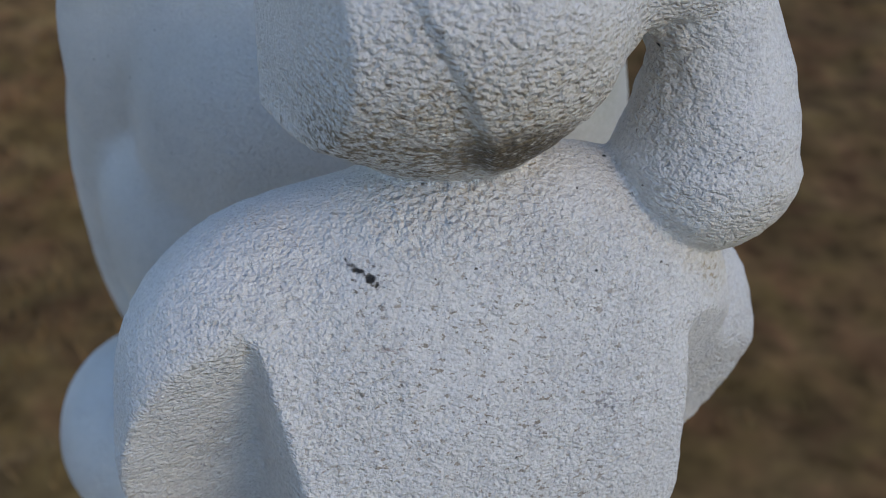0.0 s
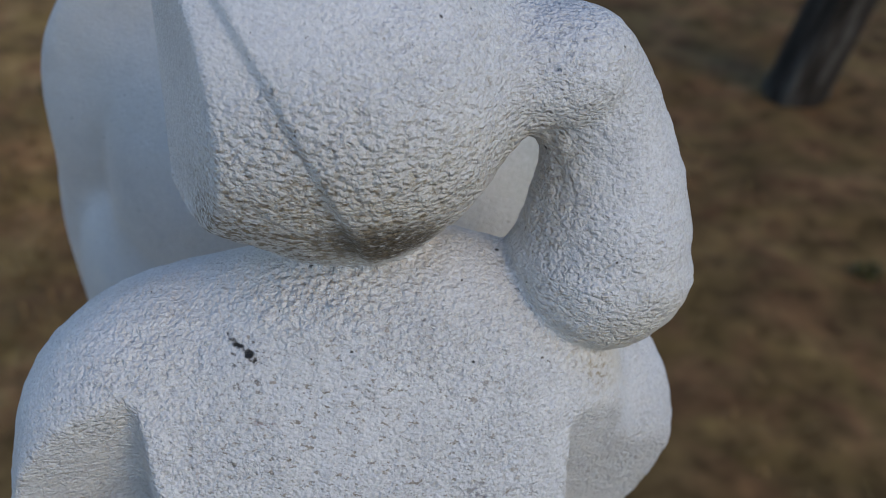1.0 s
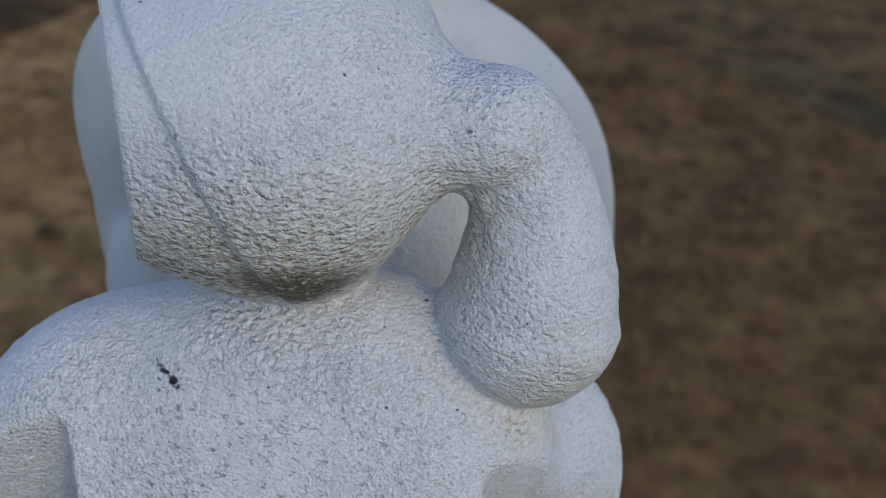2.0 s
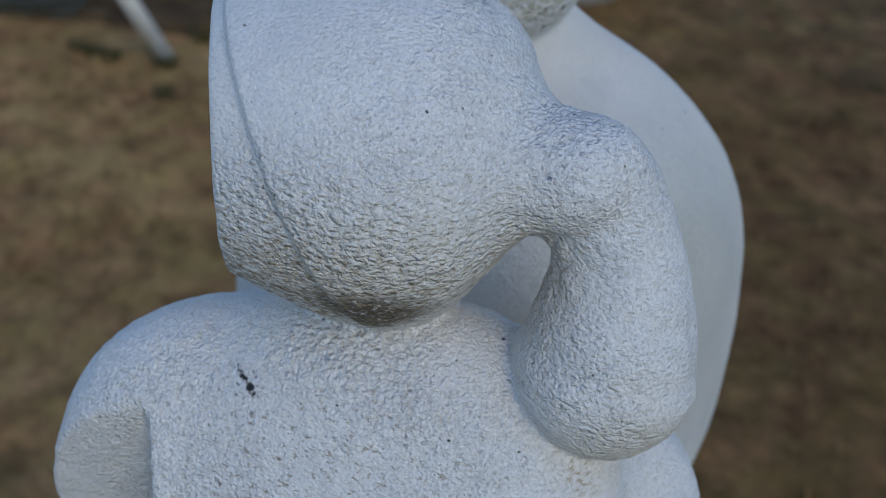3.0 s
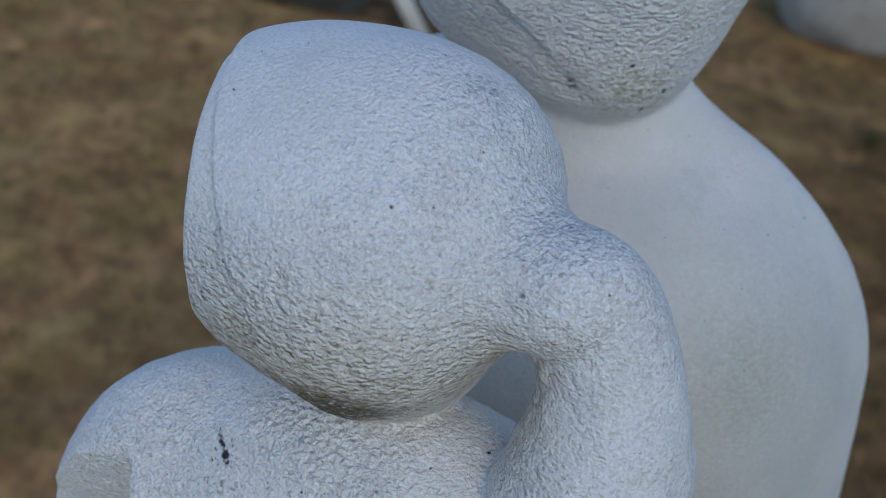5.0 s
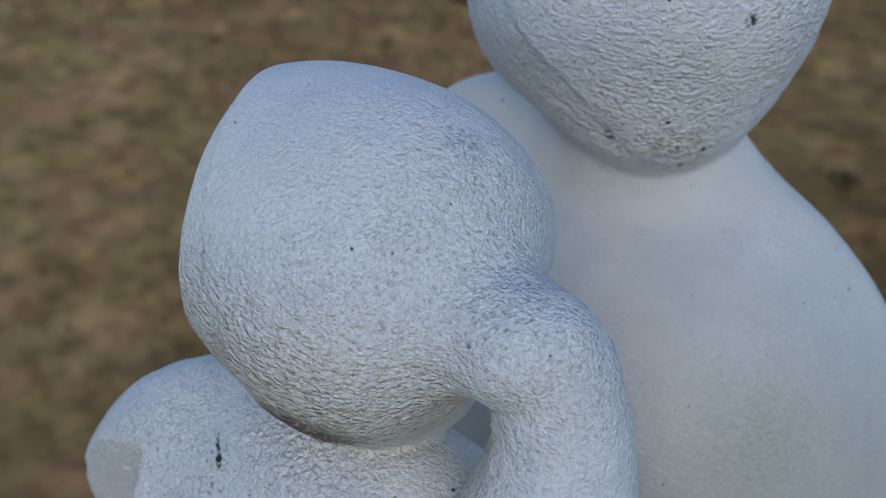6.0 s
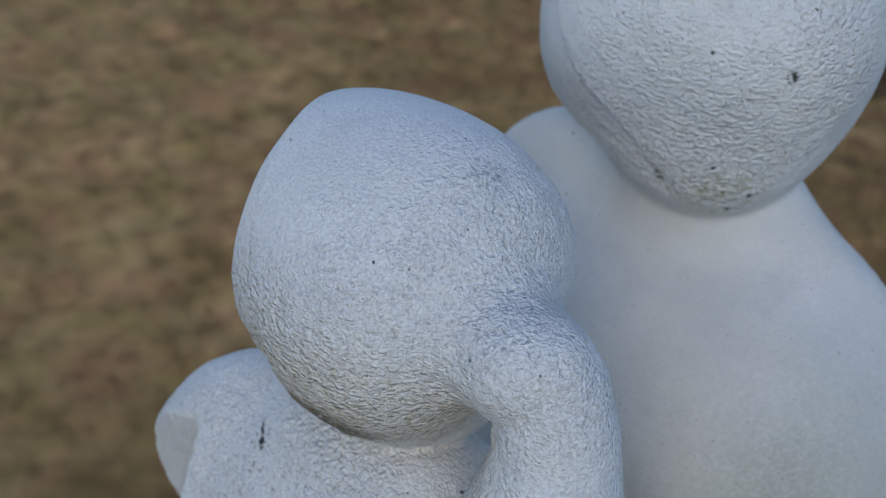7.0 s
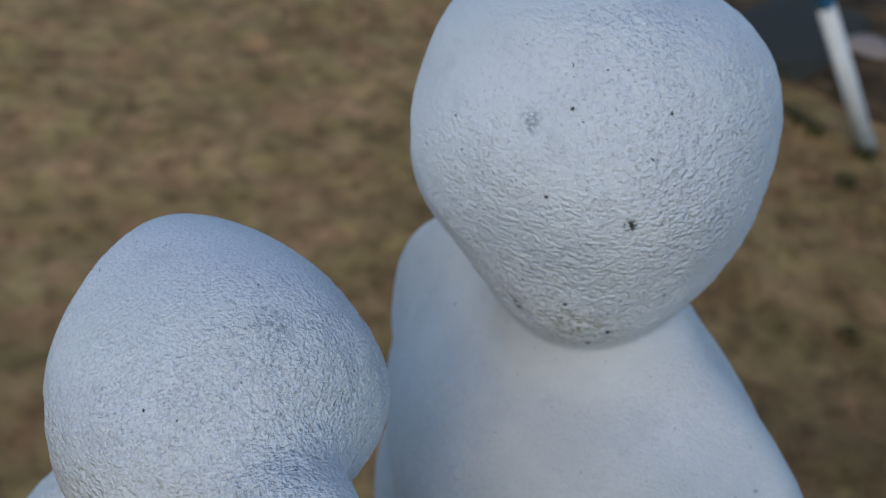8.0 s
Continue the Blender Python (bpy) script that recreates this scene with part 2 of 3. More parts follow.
# on the tall figure, with shade painted over its right side
TALL_STAINS_AND_SHADE = (
    ((0.01, 0.42, 1.436), 0.01, 0.036, (0.3, 0.29, 0.22), 0.33, 0.42, (1, 1, 1.1)),
    ((0.012, 0.424, 1.424), 0.003, 0.024, (0.26, 0.245, 0.13), 0.36, 0.56, (1, 1, 1.2)),
    # wide grey: weather stain, and shade put into the colour of this side
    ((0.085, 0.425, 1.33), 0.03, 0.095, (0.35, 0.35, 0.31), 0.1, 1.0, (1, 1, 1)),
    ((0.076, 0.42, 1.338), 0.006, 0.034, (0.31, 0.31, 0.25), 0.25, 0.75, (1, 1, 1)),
    ((0.0302, 0.4221, 1.4783), 0.001, 0.003, (0.03, 0.03, 0.02), 0.52, 0.58, (1, 1, 1)),
    ((-0.0041, 0.4067, 1.4266), 0.0006, 0.003, (0.06, 0.055, 0.04), 0.52, 0.6, (1, 1, 0.6)),
    ((0.004, 0.398, 1.5042), 0.001, 0.005, (0.3, 0.31, 0.31), 0.42, 0.6, (1, 1, 0.7)),
)
# black specks: place and size
SPECKS = (
    (-0.0069, 0.2892, 1.4735, 0.0006), (0.0416, 0.3309, 1.4542, 0.0007), (0.0470, 0.3254, 1.4522, 0.0007), (0.0394, 0.2720, 1.4540, 0.0005),
    (0.0242, 0.4601, 1.5031, 0.0007), (0.0571, 0.2676, 1.3574, 0.0008), (0.0589, 0.2960, 1.3760, 0.0009), (0.0129, 0.4150, 1.4372, 0.0011),
    (0.0256, 0.4444, 1.4439, 0.0010), (0.0026, 0.4035, 1.4434, 0.0009), (0.0117, 0.4276, 1.4169, 0.0016), (0.0170, 0.4312, 1.4244, 0.0015),
    (0.0152, 0.4005, 1.4839, 0.0011), (0.0096, 0.4082, 1.5100, 0.0009), (0.0447, 0.2972, 1.4617, 0.0004), (0.0684, 0.2984, 1.4093, 0.0012),
)
STAINS_AND_SHADING = CHIN_STAINS_AND_BOUNCE + NECK_STAINS_AND_BOUNCE + BREAK_STAINS + CHEST_STAINS + TALL_STAINS_AND_SHADE + tuple(((x, y, z), 0.35 * r, r, (0.02, 0.02, 0.015), 0.80, 0.90, (1, 1, 1)) for x, y, z, r in SPECKS)


def ground_material():
    mat, n, l, b = nodes_of("dry_ground")
    co = n.new("ShaderNodeTexCoord").outputs["Object"]
    sep = n.new("ShaderNodeSeparateXYZ")
    l.new(co, sep.inputs[0])
    slow = tex_noise(n, l, co, 1.3, 3)
    a = tex_noise(n, l, co, 5.0, 4, 0.6)
    c = tex_noise(n, l, co, 11, 4, 0.6)
    # darker brown towards the trunk, lighter tan towards the pole
    x = math_node(n, l, "ADD", sep.outputs[0], math_node(n, l, "MULTIPLY", slow.outputs["Fac"], 1.6))
    tone_blend = n.new("ShaderNodeMapRange")
    tone_blend.interpolation_type = "SMOOTHSTEP"
    l.new(x, tone_blend.inputs["Value"])
    tone_blend.inputs["From Min"].default_value, tone_blend.inputs["From Max"].default_value = 0.8, -1.6
    earth = ramp(n, l, a.outputs["Fac"], [(0.3, (0.078, 0.045, 0.018)), (0.55, (0.150, 0.089, 0.036)), (0.75, (0.225, 0.137, 0.058))]).outputs[0]
    grass = ramp(n, l, a.outputs["Fac"], [(0.30, (0.235, 0.137, 0.053)), (0.5, (0.345, 0.207, 0.082)), (0.72, (0.45, 0.278, 0.114))]).outputs[0]
    base = mix(n, l, tone_blend.outputs[0], earth, grass)
    clod = ramp(n, l, c.outputs["Fac"], [(0.26, (0.66, 0.66, 0.66)), (0.48, (0.97, 0.97, 0.97)), (0.72, (1.22, 1.22, 1.18))]).outputs[0]
    base = mix(n, l, 0.7, base, clod, "MULTIPLY")
    mottle = ramp(n, l, tex_noise(n, l, co, 15, 3, 0.55).outputs["Fac"], [(0.32, (0.52, 0.50, 0.48)), (0.48, (0.95, 0.95, 0.95)), (0.66, (1.25, 1.25, 1.2))]).outputs[0]
    base = mix(n, l, 0.75, base, mottle, "MULTIPLY")
    hue = ramp(n, l, tex_noise(n, l, co, 6.5, 3, 0.5, 0.4).outputs["Fac"], [(0.36, (0.95, 1.0, 0.90)), (0.50, (1, 1, 1)), (0.64, (1.10, 0.98, 1.06))]).outputs[0]
    base = mix(n, l, 1.0, base, hue, "MULTIPLY")
    moss = ramp(n, l, tex_noise(n, l, co, 3.3, 3).outputs["Fac"], [(0.62, (0, 0, 0)), (0.72, (1, 1, 1))]).outputs[0]
    base = mix(n, l, math_node(n, l, "MULTIPLY", moss, 0.3), base, (0.085, 0.075, 0.022))
    l.new(base, b.inputs["Base Color"])
    b.inputs["Roughness"].default_value = 0.95
    b.inputs["Specular IOR Level"].default_value = 0.08
    bump = n.new("ShaderNodeBump")
    bump.inputs["Distance"].default_value = 0.003
    l.new(c.outputs["Fac"], bump.inputs["Height"])
    l.new(bump.outputs[0], b.inputs["Normal"])
    return mat


def plain(name, colour, rough=0.6, gloss=0.5):
    mat, n, l, b = nodes_of(name)
    co = n.new("ShaderNodeTexCoord").outputs["Object"]
    t = tex_noise(n, l, co, 40, 4)
    lo = tuple(v * 0.85 for v in colour)
    hi = tuple(min(1, v * 1.15) for v in colour)
    l.new(ramp(n, l, t.outputs["Fac"], [(0.3, lo), (0.7, hi)]).outputs[0], b.inputs["Base Color"])
    b.inputs["Roughness"].default_value = rough
    b.inputs["Specular IOR Level"].default_value = gloss
    return mat


def soil_material():
    mat, n, l, b = nodes_of("dark_soil")
    co = n.new("ShaderNodeTexCoord").outputs["Object"]
    a = tex_noise(n, l, co, 7, 4, 0.6)
    l.new(ramp(n, l, a.outputs["Fac"], [(0.32, (0.035, 0.022, 0.012)), (0.5, (0.08, 0.050, 0.024)), (0.7, (0.15, 0.095, 0.045))]).outputs[0], b.inputs["Base Color"])
    b.inputs["Roughness"].default_value = 0.95
    b.inputs["Specular IOR Level"].default_value = 0.08
    return mat


STONE = stone_material()
GROUND = ground_material()


# ---- solid shapes as distance fields ----
def turn(ax, ay, az):
    return np.array(Euler((radians(ax), radians(ay), radians(az))).to_matrix())


def egg(p, c, r, angles, power=2.0, taper=(0.0, 0.0), bend=(0.0, 0.0)):
    """A rounded solid: power 2 is an ellipsoid, more is boxier."""
    r = np.array(r)
    q = (p - np.array(c)) @ turn(*angles)
    w = q[..., 2] / r[2]
    w2 = np.minimum(w * w, 2)
    w = np.clip(w, -1.3, 1.3)
    q = np.stack([(q[..., 0] - bend[0] * w2) / (1 + taper[0] * w), (q[..., 1] - bend[1] * w2) / (1 + taper[1] * w), q[..., 2]], -1) / r
    a = np.abs(q) + 1e-9
    g = (a ** power).sum(-1) ** (1 / power)
    return (g - 1) / np.sqrt((((a / g[..., None]) ** (power - 1) / r) ** 2).sum(-1))


def rod(p, a, b, ra, rb):
    a, b = np.array(a), np.array(b)
    ab = b - a
    t = np.clip(((p - a) @ ab) / (ab @ ab), 0, 1)
    return np.linalg.norm(p - a - t[..., None] * ab, axis=-1) - (ra + t * (rb - ra))


def curl(p, points, radii, steps=14):
    """A tube along a curve through four control points, its thickness running between four radii."""
    u = np.linspace(0, 1, steps + 1)
    w = np.stack([(1 - u) ** 3, 3 * u * (1 - u) ** 2, 3 * u * u * (1 - u), u ** 3], 1)
    at, r = w @ np.array(points), w @ np.array(radii)
    mid = at.mean(0)
    far = np.linalg.norm(p - mid, axis=-1) - (np.linalg.norm(at - mid, axis=-1) + r).max()
    close = far < 0.03
    q, d = p[close], None
    for i in range(steps):
        e = rod(q, at[i], at[i + 1], r[i], r[i + 1])
        d = e if d is None else join(d, e, 0.002)
    far[close] = d
    return far


def both(a, b, k):
    h = np.maximum(k - np.abs(a - b), 0) / k
    return np.maximum(a, b) + h * h * k / 4


def join(a, b, k):
    return -both(-a, -b, k)


def carve(a, b, k):
    return both(a, -b, k)


def side(p, point, normal):
    return (p - np.array(point)) @ normal


def sampled(field, p, block=16000):
    """The field at many places, worked out in blocks."""
    out = np.empty(len(p))
    for k in range(0, len(p), block):
        out[k:k + block] = field(p[k:k + block])
    return out


def solid(field, lo, hi, h, coarse=4):
    """Surface nets over a distance field, then drawn onto the field's zero."""
    lo, hi = np.array(lo, float), np.array(hi, float)
    blocks = np.ceil((hi - lo) / h / coarse).astype(int)
    n = blocks * coarse
    H = h * coarse
    axes = [lo[k] + H * np.arange(blocks[k]) + h * (coarse - 1) / 2 for k in range(3)]
    rough = sampled(field, np.stack(np.meshgrid(*axes, indexing="ij"), -1).reshape(-1, 3)).reshape(blocks)

    def spread(a):
        return np.repeat(np.repeat(np.repeat(a, coarse, 0), coarse, 1), coarse, 2)

    full = spread(rough.astype(np.float32))
    idx = np.argwhere(spread(np.abs(rough) < H * 1.25))
    full[tuple(idx.T)] = sampled(field, lo + h * idx)
    ins = full < 0
    c = np.zeros(n - 1, np.int8)
    for dx in (0, 1):
        for dy in (0, 1):
            for dz in (0, 1):
                c += ins[dx:n[0] - 1 + dx, dy:n[1] - 1 + dy, dz:n[2] - 1 + dz]
    cells = np.argwhere((c > 0) & (c < 8))
    index = -np.ones(n - 1, np.int64)
    index[tuple(cells.T)] = np.arange(len(cells))
    v = lo + h * (cells + 0.5)
    e = h * 0.3
    for _ in range(2):
        d = sampled(field, v)
        g = np.stack([sampled(field, v + o) - d for o in np.eye(3) * e], -1) / e
        v = v - np.clip(d / np.maximum((g * g).sum(-1), 0.05), -h, h)[:, None] * g
    faces = []
    for ax in range(3):
        u, w = (ax + 1) % 3, (ax + 2) % 3
        a = [slice(1, -1)] * 3
        b = [slice(1, -1)] * 3
        a[ax], b[ax] = slice(0, n[ax] - 1), slice(1, n[ax])
        flip = ins[tuple(a)] != ins[tuple(b)]
        at = np.argwhere(flip)
        inside = ins[tuple(a)][tuple(at.T)]
        at[:, u] += 1
        at[:, w] += 1
        quad = []
        for du, dw in ((-1, -1), (0, -1), (0, 0), (-1, 0)):
            q = at.copy()
            q[:, u] += du
            q[:, w] += dw
            quad.append(index[tuple(q.T)])
        quad = np.stack(quad, 1)
        quad[~inside] = quad[~inside][:, ::-1]
        faces.append(quad)
    return v, np.concatenate(faces)


def mesh_from(name, v, f, mat, smooth=True):
    me = bpy.data.meshes.new(name)
    me.vertices.add(len(v))
    me.vertices.foreach_set("co", np.ascontiguousarray(v, np.float32).ravel())
    k = f.shape[1]
    me.loops.add(f.size)
    me.loops.foreach_set("vertex_index", f.ravel().astype(np.int32))
    me.polygons.add(len(f))
    me.polygons.foreach_set("loop_start", np.arange(0, f.size, k, dtype=np.int32))
    me.update(calc_edges=True)
    me.validate()
    me.materials.append(mat)
    me.polygons.foreach_set("use_smooth", np.full(len(me.polygons), smooth))
    return me


def from_bmesh(name, bm, mat, smooth=False):
    me = bpy.data.meshes.new(name)
    bmesh.ops.recalc_face_normals(bm, faces=bm.faces)
    bm.to_mesh(me)
    bm.free()
    me.materials.append(mat)
    if smooth:
        me.polygons.foreach_set("use_smooth", np.full(len(me.polygons), True))
    return me


def part(name, bm, material, parent, label="", smooth=False):
    ob = new(name, from_bmesh(name, bm, material, smooth))
    ob.parent = parent
    if label:
        tagged(ob, label)
    return ob


# ---- the sculpture ----
def step(x, width):
    t = np.clip(x / width + 0.5, 0, 1)
    return t * t * (3 - 2 * t)


def ball(p, c, r):
    return np.linalg.norm(p - np.array(c), axis=-1) - r


def small_skull(p):
    d = egg(p, (-0.0011, 0.2946, 1.4251), (0.0601, 0.0465, 0.0506), (-61.52, -9.7644, 8.4641), 2.1797, (0.0459, 0.0925), (0.0113, 0.0028))
    # a raised shell ends at a crease in front of the flat face
    d = d + 0.0029 * step(-side(p, (0.0046, 0.2553, 1.4335), unit(0.7485, 0.3998, 0.4255)), 0.0028)
    d = join(d, ball(p, (0.0143, 0.3047, 1.3909), 0.0286), 0.02)
    return join(d, both(ball(p, (-0.0847, 0.2908, 1.3629), 0.048), d - 0.009, 0.004), 0.02)


def small_head(p):
    # the face is cut off flat
    d = both(small_skull(p), side(p, (-0.0135, 0.2573, 1.4205), unit(-0.7035, -0.4348, -0.0511)), 0.0016)
    # and the far cheek behind it is trimmed off too
    return both(d, side(p, (-0.0417, 0.2889, 1.43), unit(-0.9471, 0.3067, -0.007)), 0.003)


def small_arm(p):
    return curl(p, ((0.073, 0.3012, 1.4317), (0.0684, 0.313, 1.4339), (0.0925, 0.3091, 1.421), (0.0885, 0.302, 1.375)), (0.0145, 0.0175, 0.0097, 0.0271))


def unit(*v):
    return np.array(v) / math.sqrt(sum(k * k for k in v))


def notch(p, floor_at, floor_n, wall_at, wall_n):
    """The space in front of a cut-off arm: bounded by the cut and by the side of the chest."""
    return both(-side(p, floor_at, np.array(floor_n)), -side(p, wall_at, np.array(wall_n)), 0.004)


def small_body(p):
    d = egg(p, (0.0272, 0.2885, 1.2951), (0.1067, 0.0381, 0.0674), (-26.24, 9.7746, 25.92), 2.7773)
    d = join(d, egg(p, (0.039, 0.2798, 1.3139), (0.0667, 0.035, 0.0653), (-23.19, 0.4331, 16.76), 2.7199), 0.012)
    d = join(d, egg(p, (0.0376, 0.3063, 1.1879), (0.0581, 0.0583, 0.148), (1.448, 0.1597, 19.87), 2.9855), 0.02)
    # the back of the shoulder is hollowed out between the neck and the arm
    d = carve(d, ball(p, (0.0613, 0.3341, 1.3867), 0.0255), 0.008)
    d = carve(d, notch(p, (-0.045, 0.2425, 1.330), unit(0.437, -0.95, -0.204), (-0.026, 0.2385, 1.329), unit(-0.85, -0.51, -0.1)), 0.002)
    return carve(d, notch(p, (0.0998, 0.2904, 1.3181), unit(0.6073, -0.7414, -0.2793), (0.0849, 0.2751, 1.3306), unit(0.9314, 0.3562, -0.1005)), 0.003)


def big_head(p):
    d = egg(p, (-0.0322, 0.442, 1.4757), (0.0633, 0.0596, 0.0636), (55.17, 4.3129, 44.48), 2.4919, (-0.0988, -0.1834))
    d = d + 0.0025 * step(-side(p, (-0.0223, 0.3883, 1.456), unit(0.8136, 0.0202, 0.579)), 0.0035)
    return join(d, ball(p, (-0.0152, 0.4378, 1.433), 0.0321), 0.02)


def big_body(p):
    d = egg(p, (-0.0194, 0.4598, 1.3271), (0.1202, 0.0295, 0.0868), (5.3656, 22.36, 23.15), 1.9983)
    d = join(d, egg(p, (-0.0228, 0.4897, 1.2298), (0.1233, 0.0824, 0.1757), (20.84, 5.1545, -7.027), 2.6937), 0.02)
    d = carve(d, notch(p, (-0.1062, 0.4068, 1.3243), unit(-0.0981, -0.9492, -0.303), (-0.0974, 0.3999, 1.32), unit(-0.9501, -0.2998, -0.0005)), 0.006)
    d = join(d, egg(p, (-0.0882, 0.4341, 1.2455), (0.0327, 0.0389, 0.062), (-0.0893, -9.8234, 0.1525), 2.1499), 0.006)
    d = join(d, egg(p, (-0.1102, 0.4274, 1.1262), (0.0426, 0.0456, 0.0529), (0.576, -0.9499, 0.2983), 1.9765), 0.015)
    return join(d, rod(p, (-0.0261, 0.4386, 1.4293), (-0.016, 0.4851, 1.3138), 0.0281, 0.0453), 0.02)


def figures(p):
    # each figure is worked out only where it can be
    d = np.full(p.shape[:-1], 0.05)
    fore, rear = p[..., 1] < 0.395, p[..., 1] > 0.345
    q = p[fore]
    a = join(small_head(q), small_arm(q), 0.022)
    d[fore] = np.minimum(d[fore], join(a, small_body(q), 0.0016))
    q = p[rear]
    d[rear] = join(d[rear], join(big_head(q), big_body(q), 0.003), 0.006)
    return both(d, 1.02 - p[..., 2], 0.004)


def lattice(p, size, seed):
    """Smooth random field of that grain size, from -1 to 1."""
    q = p / size
    i = np.floor(q).astype(np.int64)
    f = q - i
    f = f * f * (3 - 2 * f)
    out = 0
    for dx in (0, 1):
        for dy in (0, 1):
            for dz in (0, 1):
                k = ((i[..., 0] + dx) * 73856093) ^ ((i[..., 1] + dy) * 19349663) ^ ((i[..., 2] + dz) * 83492791) ^ (seed * 7919)
                k = (k ^ (k >> 13)) * 1274126177 & 0x7FFFFFFF
                r = ((k ^ (k >> 16)) & 0xFFFF) / 32767.5 - 1
                w = (f[..., 0] if dx else 1 - f[..., 0]) * (f[..., 1] if dy else 1 - f[..., 1]) * (f[..., 2] if dz else 1 - f[..., 2])
                out = out + r * w
    return out


def hewn(p):
    """The figures with the waves and pecks that the chisel left."""
    d = figures(p) + 0.0003 * lattice(p, 0.016, 1)
    # smoother on the crowns and on the tall figure's body
    crown = np.minimum(step(ball(p, (-0.035, 0.285, 1.470), 0.065), 0.05), step(ball(p, (-0.075, 0.400, 1.520), 0.065), 0.05))
    body = step(p[..., 1] - 4 * np.maximum(p[..., 2] - 1.41, 0) - 0.385, 0.03)
    much = (0.15 + 0.85 * crown) * (1 - 0.7 * body)
    return d + much * (0.00026 * lattice(p, 0.0046, 2) + 0.00030 * lattice(p, 0.0029, 3))


sv, sf = solid(hewn, (-0.22, 0.18, 1.00), (0.20, 0.66, 1.57), 0.0012)
statue = new("statue", mesh_from("statue", sv, sf, STONE))
tagged(statue, "white marble sculpture of two rounded abstract figures on a pedestal", "statue")


# ---- pedestal, ground and the things on it ----
bm = bmesh.new()
bmesh.ops.create_cube(bm, size=1, matrix=Matrix.Translation((0, 0.40, 0.51)) @ Matrix.Diagonal((0.17, 0.19, 1.02, 1)))
bmesh.ops.bevel(bm, geom=bm.edges[:], offset=0.008, segments=2, affect="EDGES")
pedestal = new("pedestal", from_bmesh("pedestal", bm, STONE))
tagged(pedestal, "plain pale stone pedestal under the sculpture", "pedestal")


def relief(x, y):
    p = np.stack([x, y, 0 * x], -1)
    near = np.clip(1.5 - np.hypot(x + 1, y - 2.5) / 6, 0, 1)
    return near * (0.018 * lattice(p, 0.55, 11) + 0.008 * lattice(p, 0.17, 12) + 0.004 * lattice(p, 0.08, 13)) + 0.03 * (1 - near) * lattice(p, 4.0, 14)


def ground_mesh():
    def ticks(lo, hi):
        out = [lo - 900, lo - 300, lo - 100, lo - 40, lo - 18, lo - 9, lo - 4, lo - 1.6, lo - 0.6]
        out += list(np.arange(lo, hi, 0.03))
        return np.array(out + [hi + v for v in (0, 0.6, 1.6, 4, 9, 18, 40, 100, 300, 900)])

    xs, ys = ticks(-4.6, 1.9), ticks(0.2, 5.4)
    X, Y = np.meshgrid(xs, ys, indexing="ij")
    Z = relief(X, Y)
    v = np.stack([X, Y, Z], -1).reshape(-1, 3)
    i, j = np.meshgrid(np.arange(len(xs) - 1), np.arange(len(ys) - 1), indexing="ij")
    a = (i * len(ys) + j).ravel()
    return v, np.stack([a, a + len(ys), a + len(ys) + 1, a + 1], 1)


gv, gf = ground_mesh()
ground = new("ground", mesh_from("ground", gv, gf, GROUND))
tagged(ground, "brown dry grass and bare earth", "ground", kind="structure")


def straw_mesh(count):
    rng = np.random.default_rng(5)
    x = rng.uniform(-4.2, 1.6, count)
    y = rng.uniform(0.4, 5.0, count)
    p = np.stack([x, y, 0 * x], -1)
    keep = lattice(p, 0.35, 21) + 0.6 * lattice(p, 0.12, 22) - 0.35 * x - 2.2 * np.clip(np.hypot((x + 1.3) / 2.9, (y - 2.7) / 2.3) - 0.62, 0, 1) / 0.38 > rng.uniform(-0.9, 1.1, count)
    x, y = x[keep], y[keep]
    k = len(x)
    z = relief(x, y)
    ang = rng.uniform(0, 2 * math.pi, k)
    rise = rng.uniform(0.15, 1.15, k)
    ln = rng.uniform(0.018, 0.055, k)
    w = rng.uniform(0.001, 0.0024, k)
    dx, dy, dz = np.cos(ang) * np.cos(rise), np.sin(ang) * np.cos(rise), np.sin(rise)
    base = np.stack([x, y, z + 0.002], -1)
    along = np.stack([dx, dy, dz], -1) * ln[:, None]
    across = np.stack([-np.sin(ang), np.cos(ang), 0 * ang], -1) * w[:, None]
    droop = np.stack([0 * ang, 0 * ang, -0.25 * ln], -1)
    v = np.stack([base - across, base + across, base + along * 0.6 + across * 0.8, base + along * 0.6 - across * 0.8, base + along + droop * rise[:, None]], 1).reshape(-1, 3)
    o = np.arange(k)[:, None] * 5
    return v, np.concatenate([o + np.array([[0, 1, 2]]), o + np.array([[0, 2, 3]]), o + np.array([[3, 2, 4]])])


def straw_material():
    mat, n, l, b = nodes_of("straw")
    geo = n.new("ShaderNodeNewGeometry")
    r = ramp(n, l, geo.outputs["Random Per Island"], [(0.0, (0.10, 0.056, 0.021)), (0.5, (0.18, 0.105, 0.040)), (0.95, (0.27, 0.162, 0.065)), (1.0, (0.12, 0.10, 0.034))])
    l.new(r.outputs[0], b.inputs["Base Color"])
    b.inputs["Roughness"].default_value = 0.8
    b.inputs["Specular IOR Level"].default_value = 0.15
    return mat


tv, tf = straw_mesh(70000)
straw = new("dry_grass", mesh_from("dry_grass", tv, tf, straw_material(), False))
tagged(straw, "withered straw-coloured grass lying on the earth", "grass", kind="stuff")


def leaning(at, axis):
    return Matrix.Translation(at) @ Vector(axis).to_track_quat("Z", "Y").to_matrix().to_4x4()


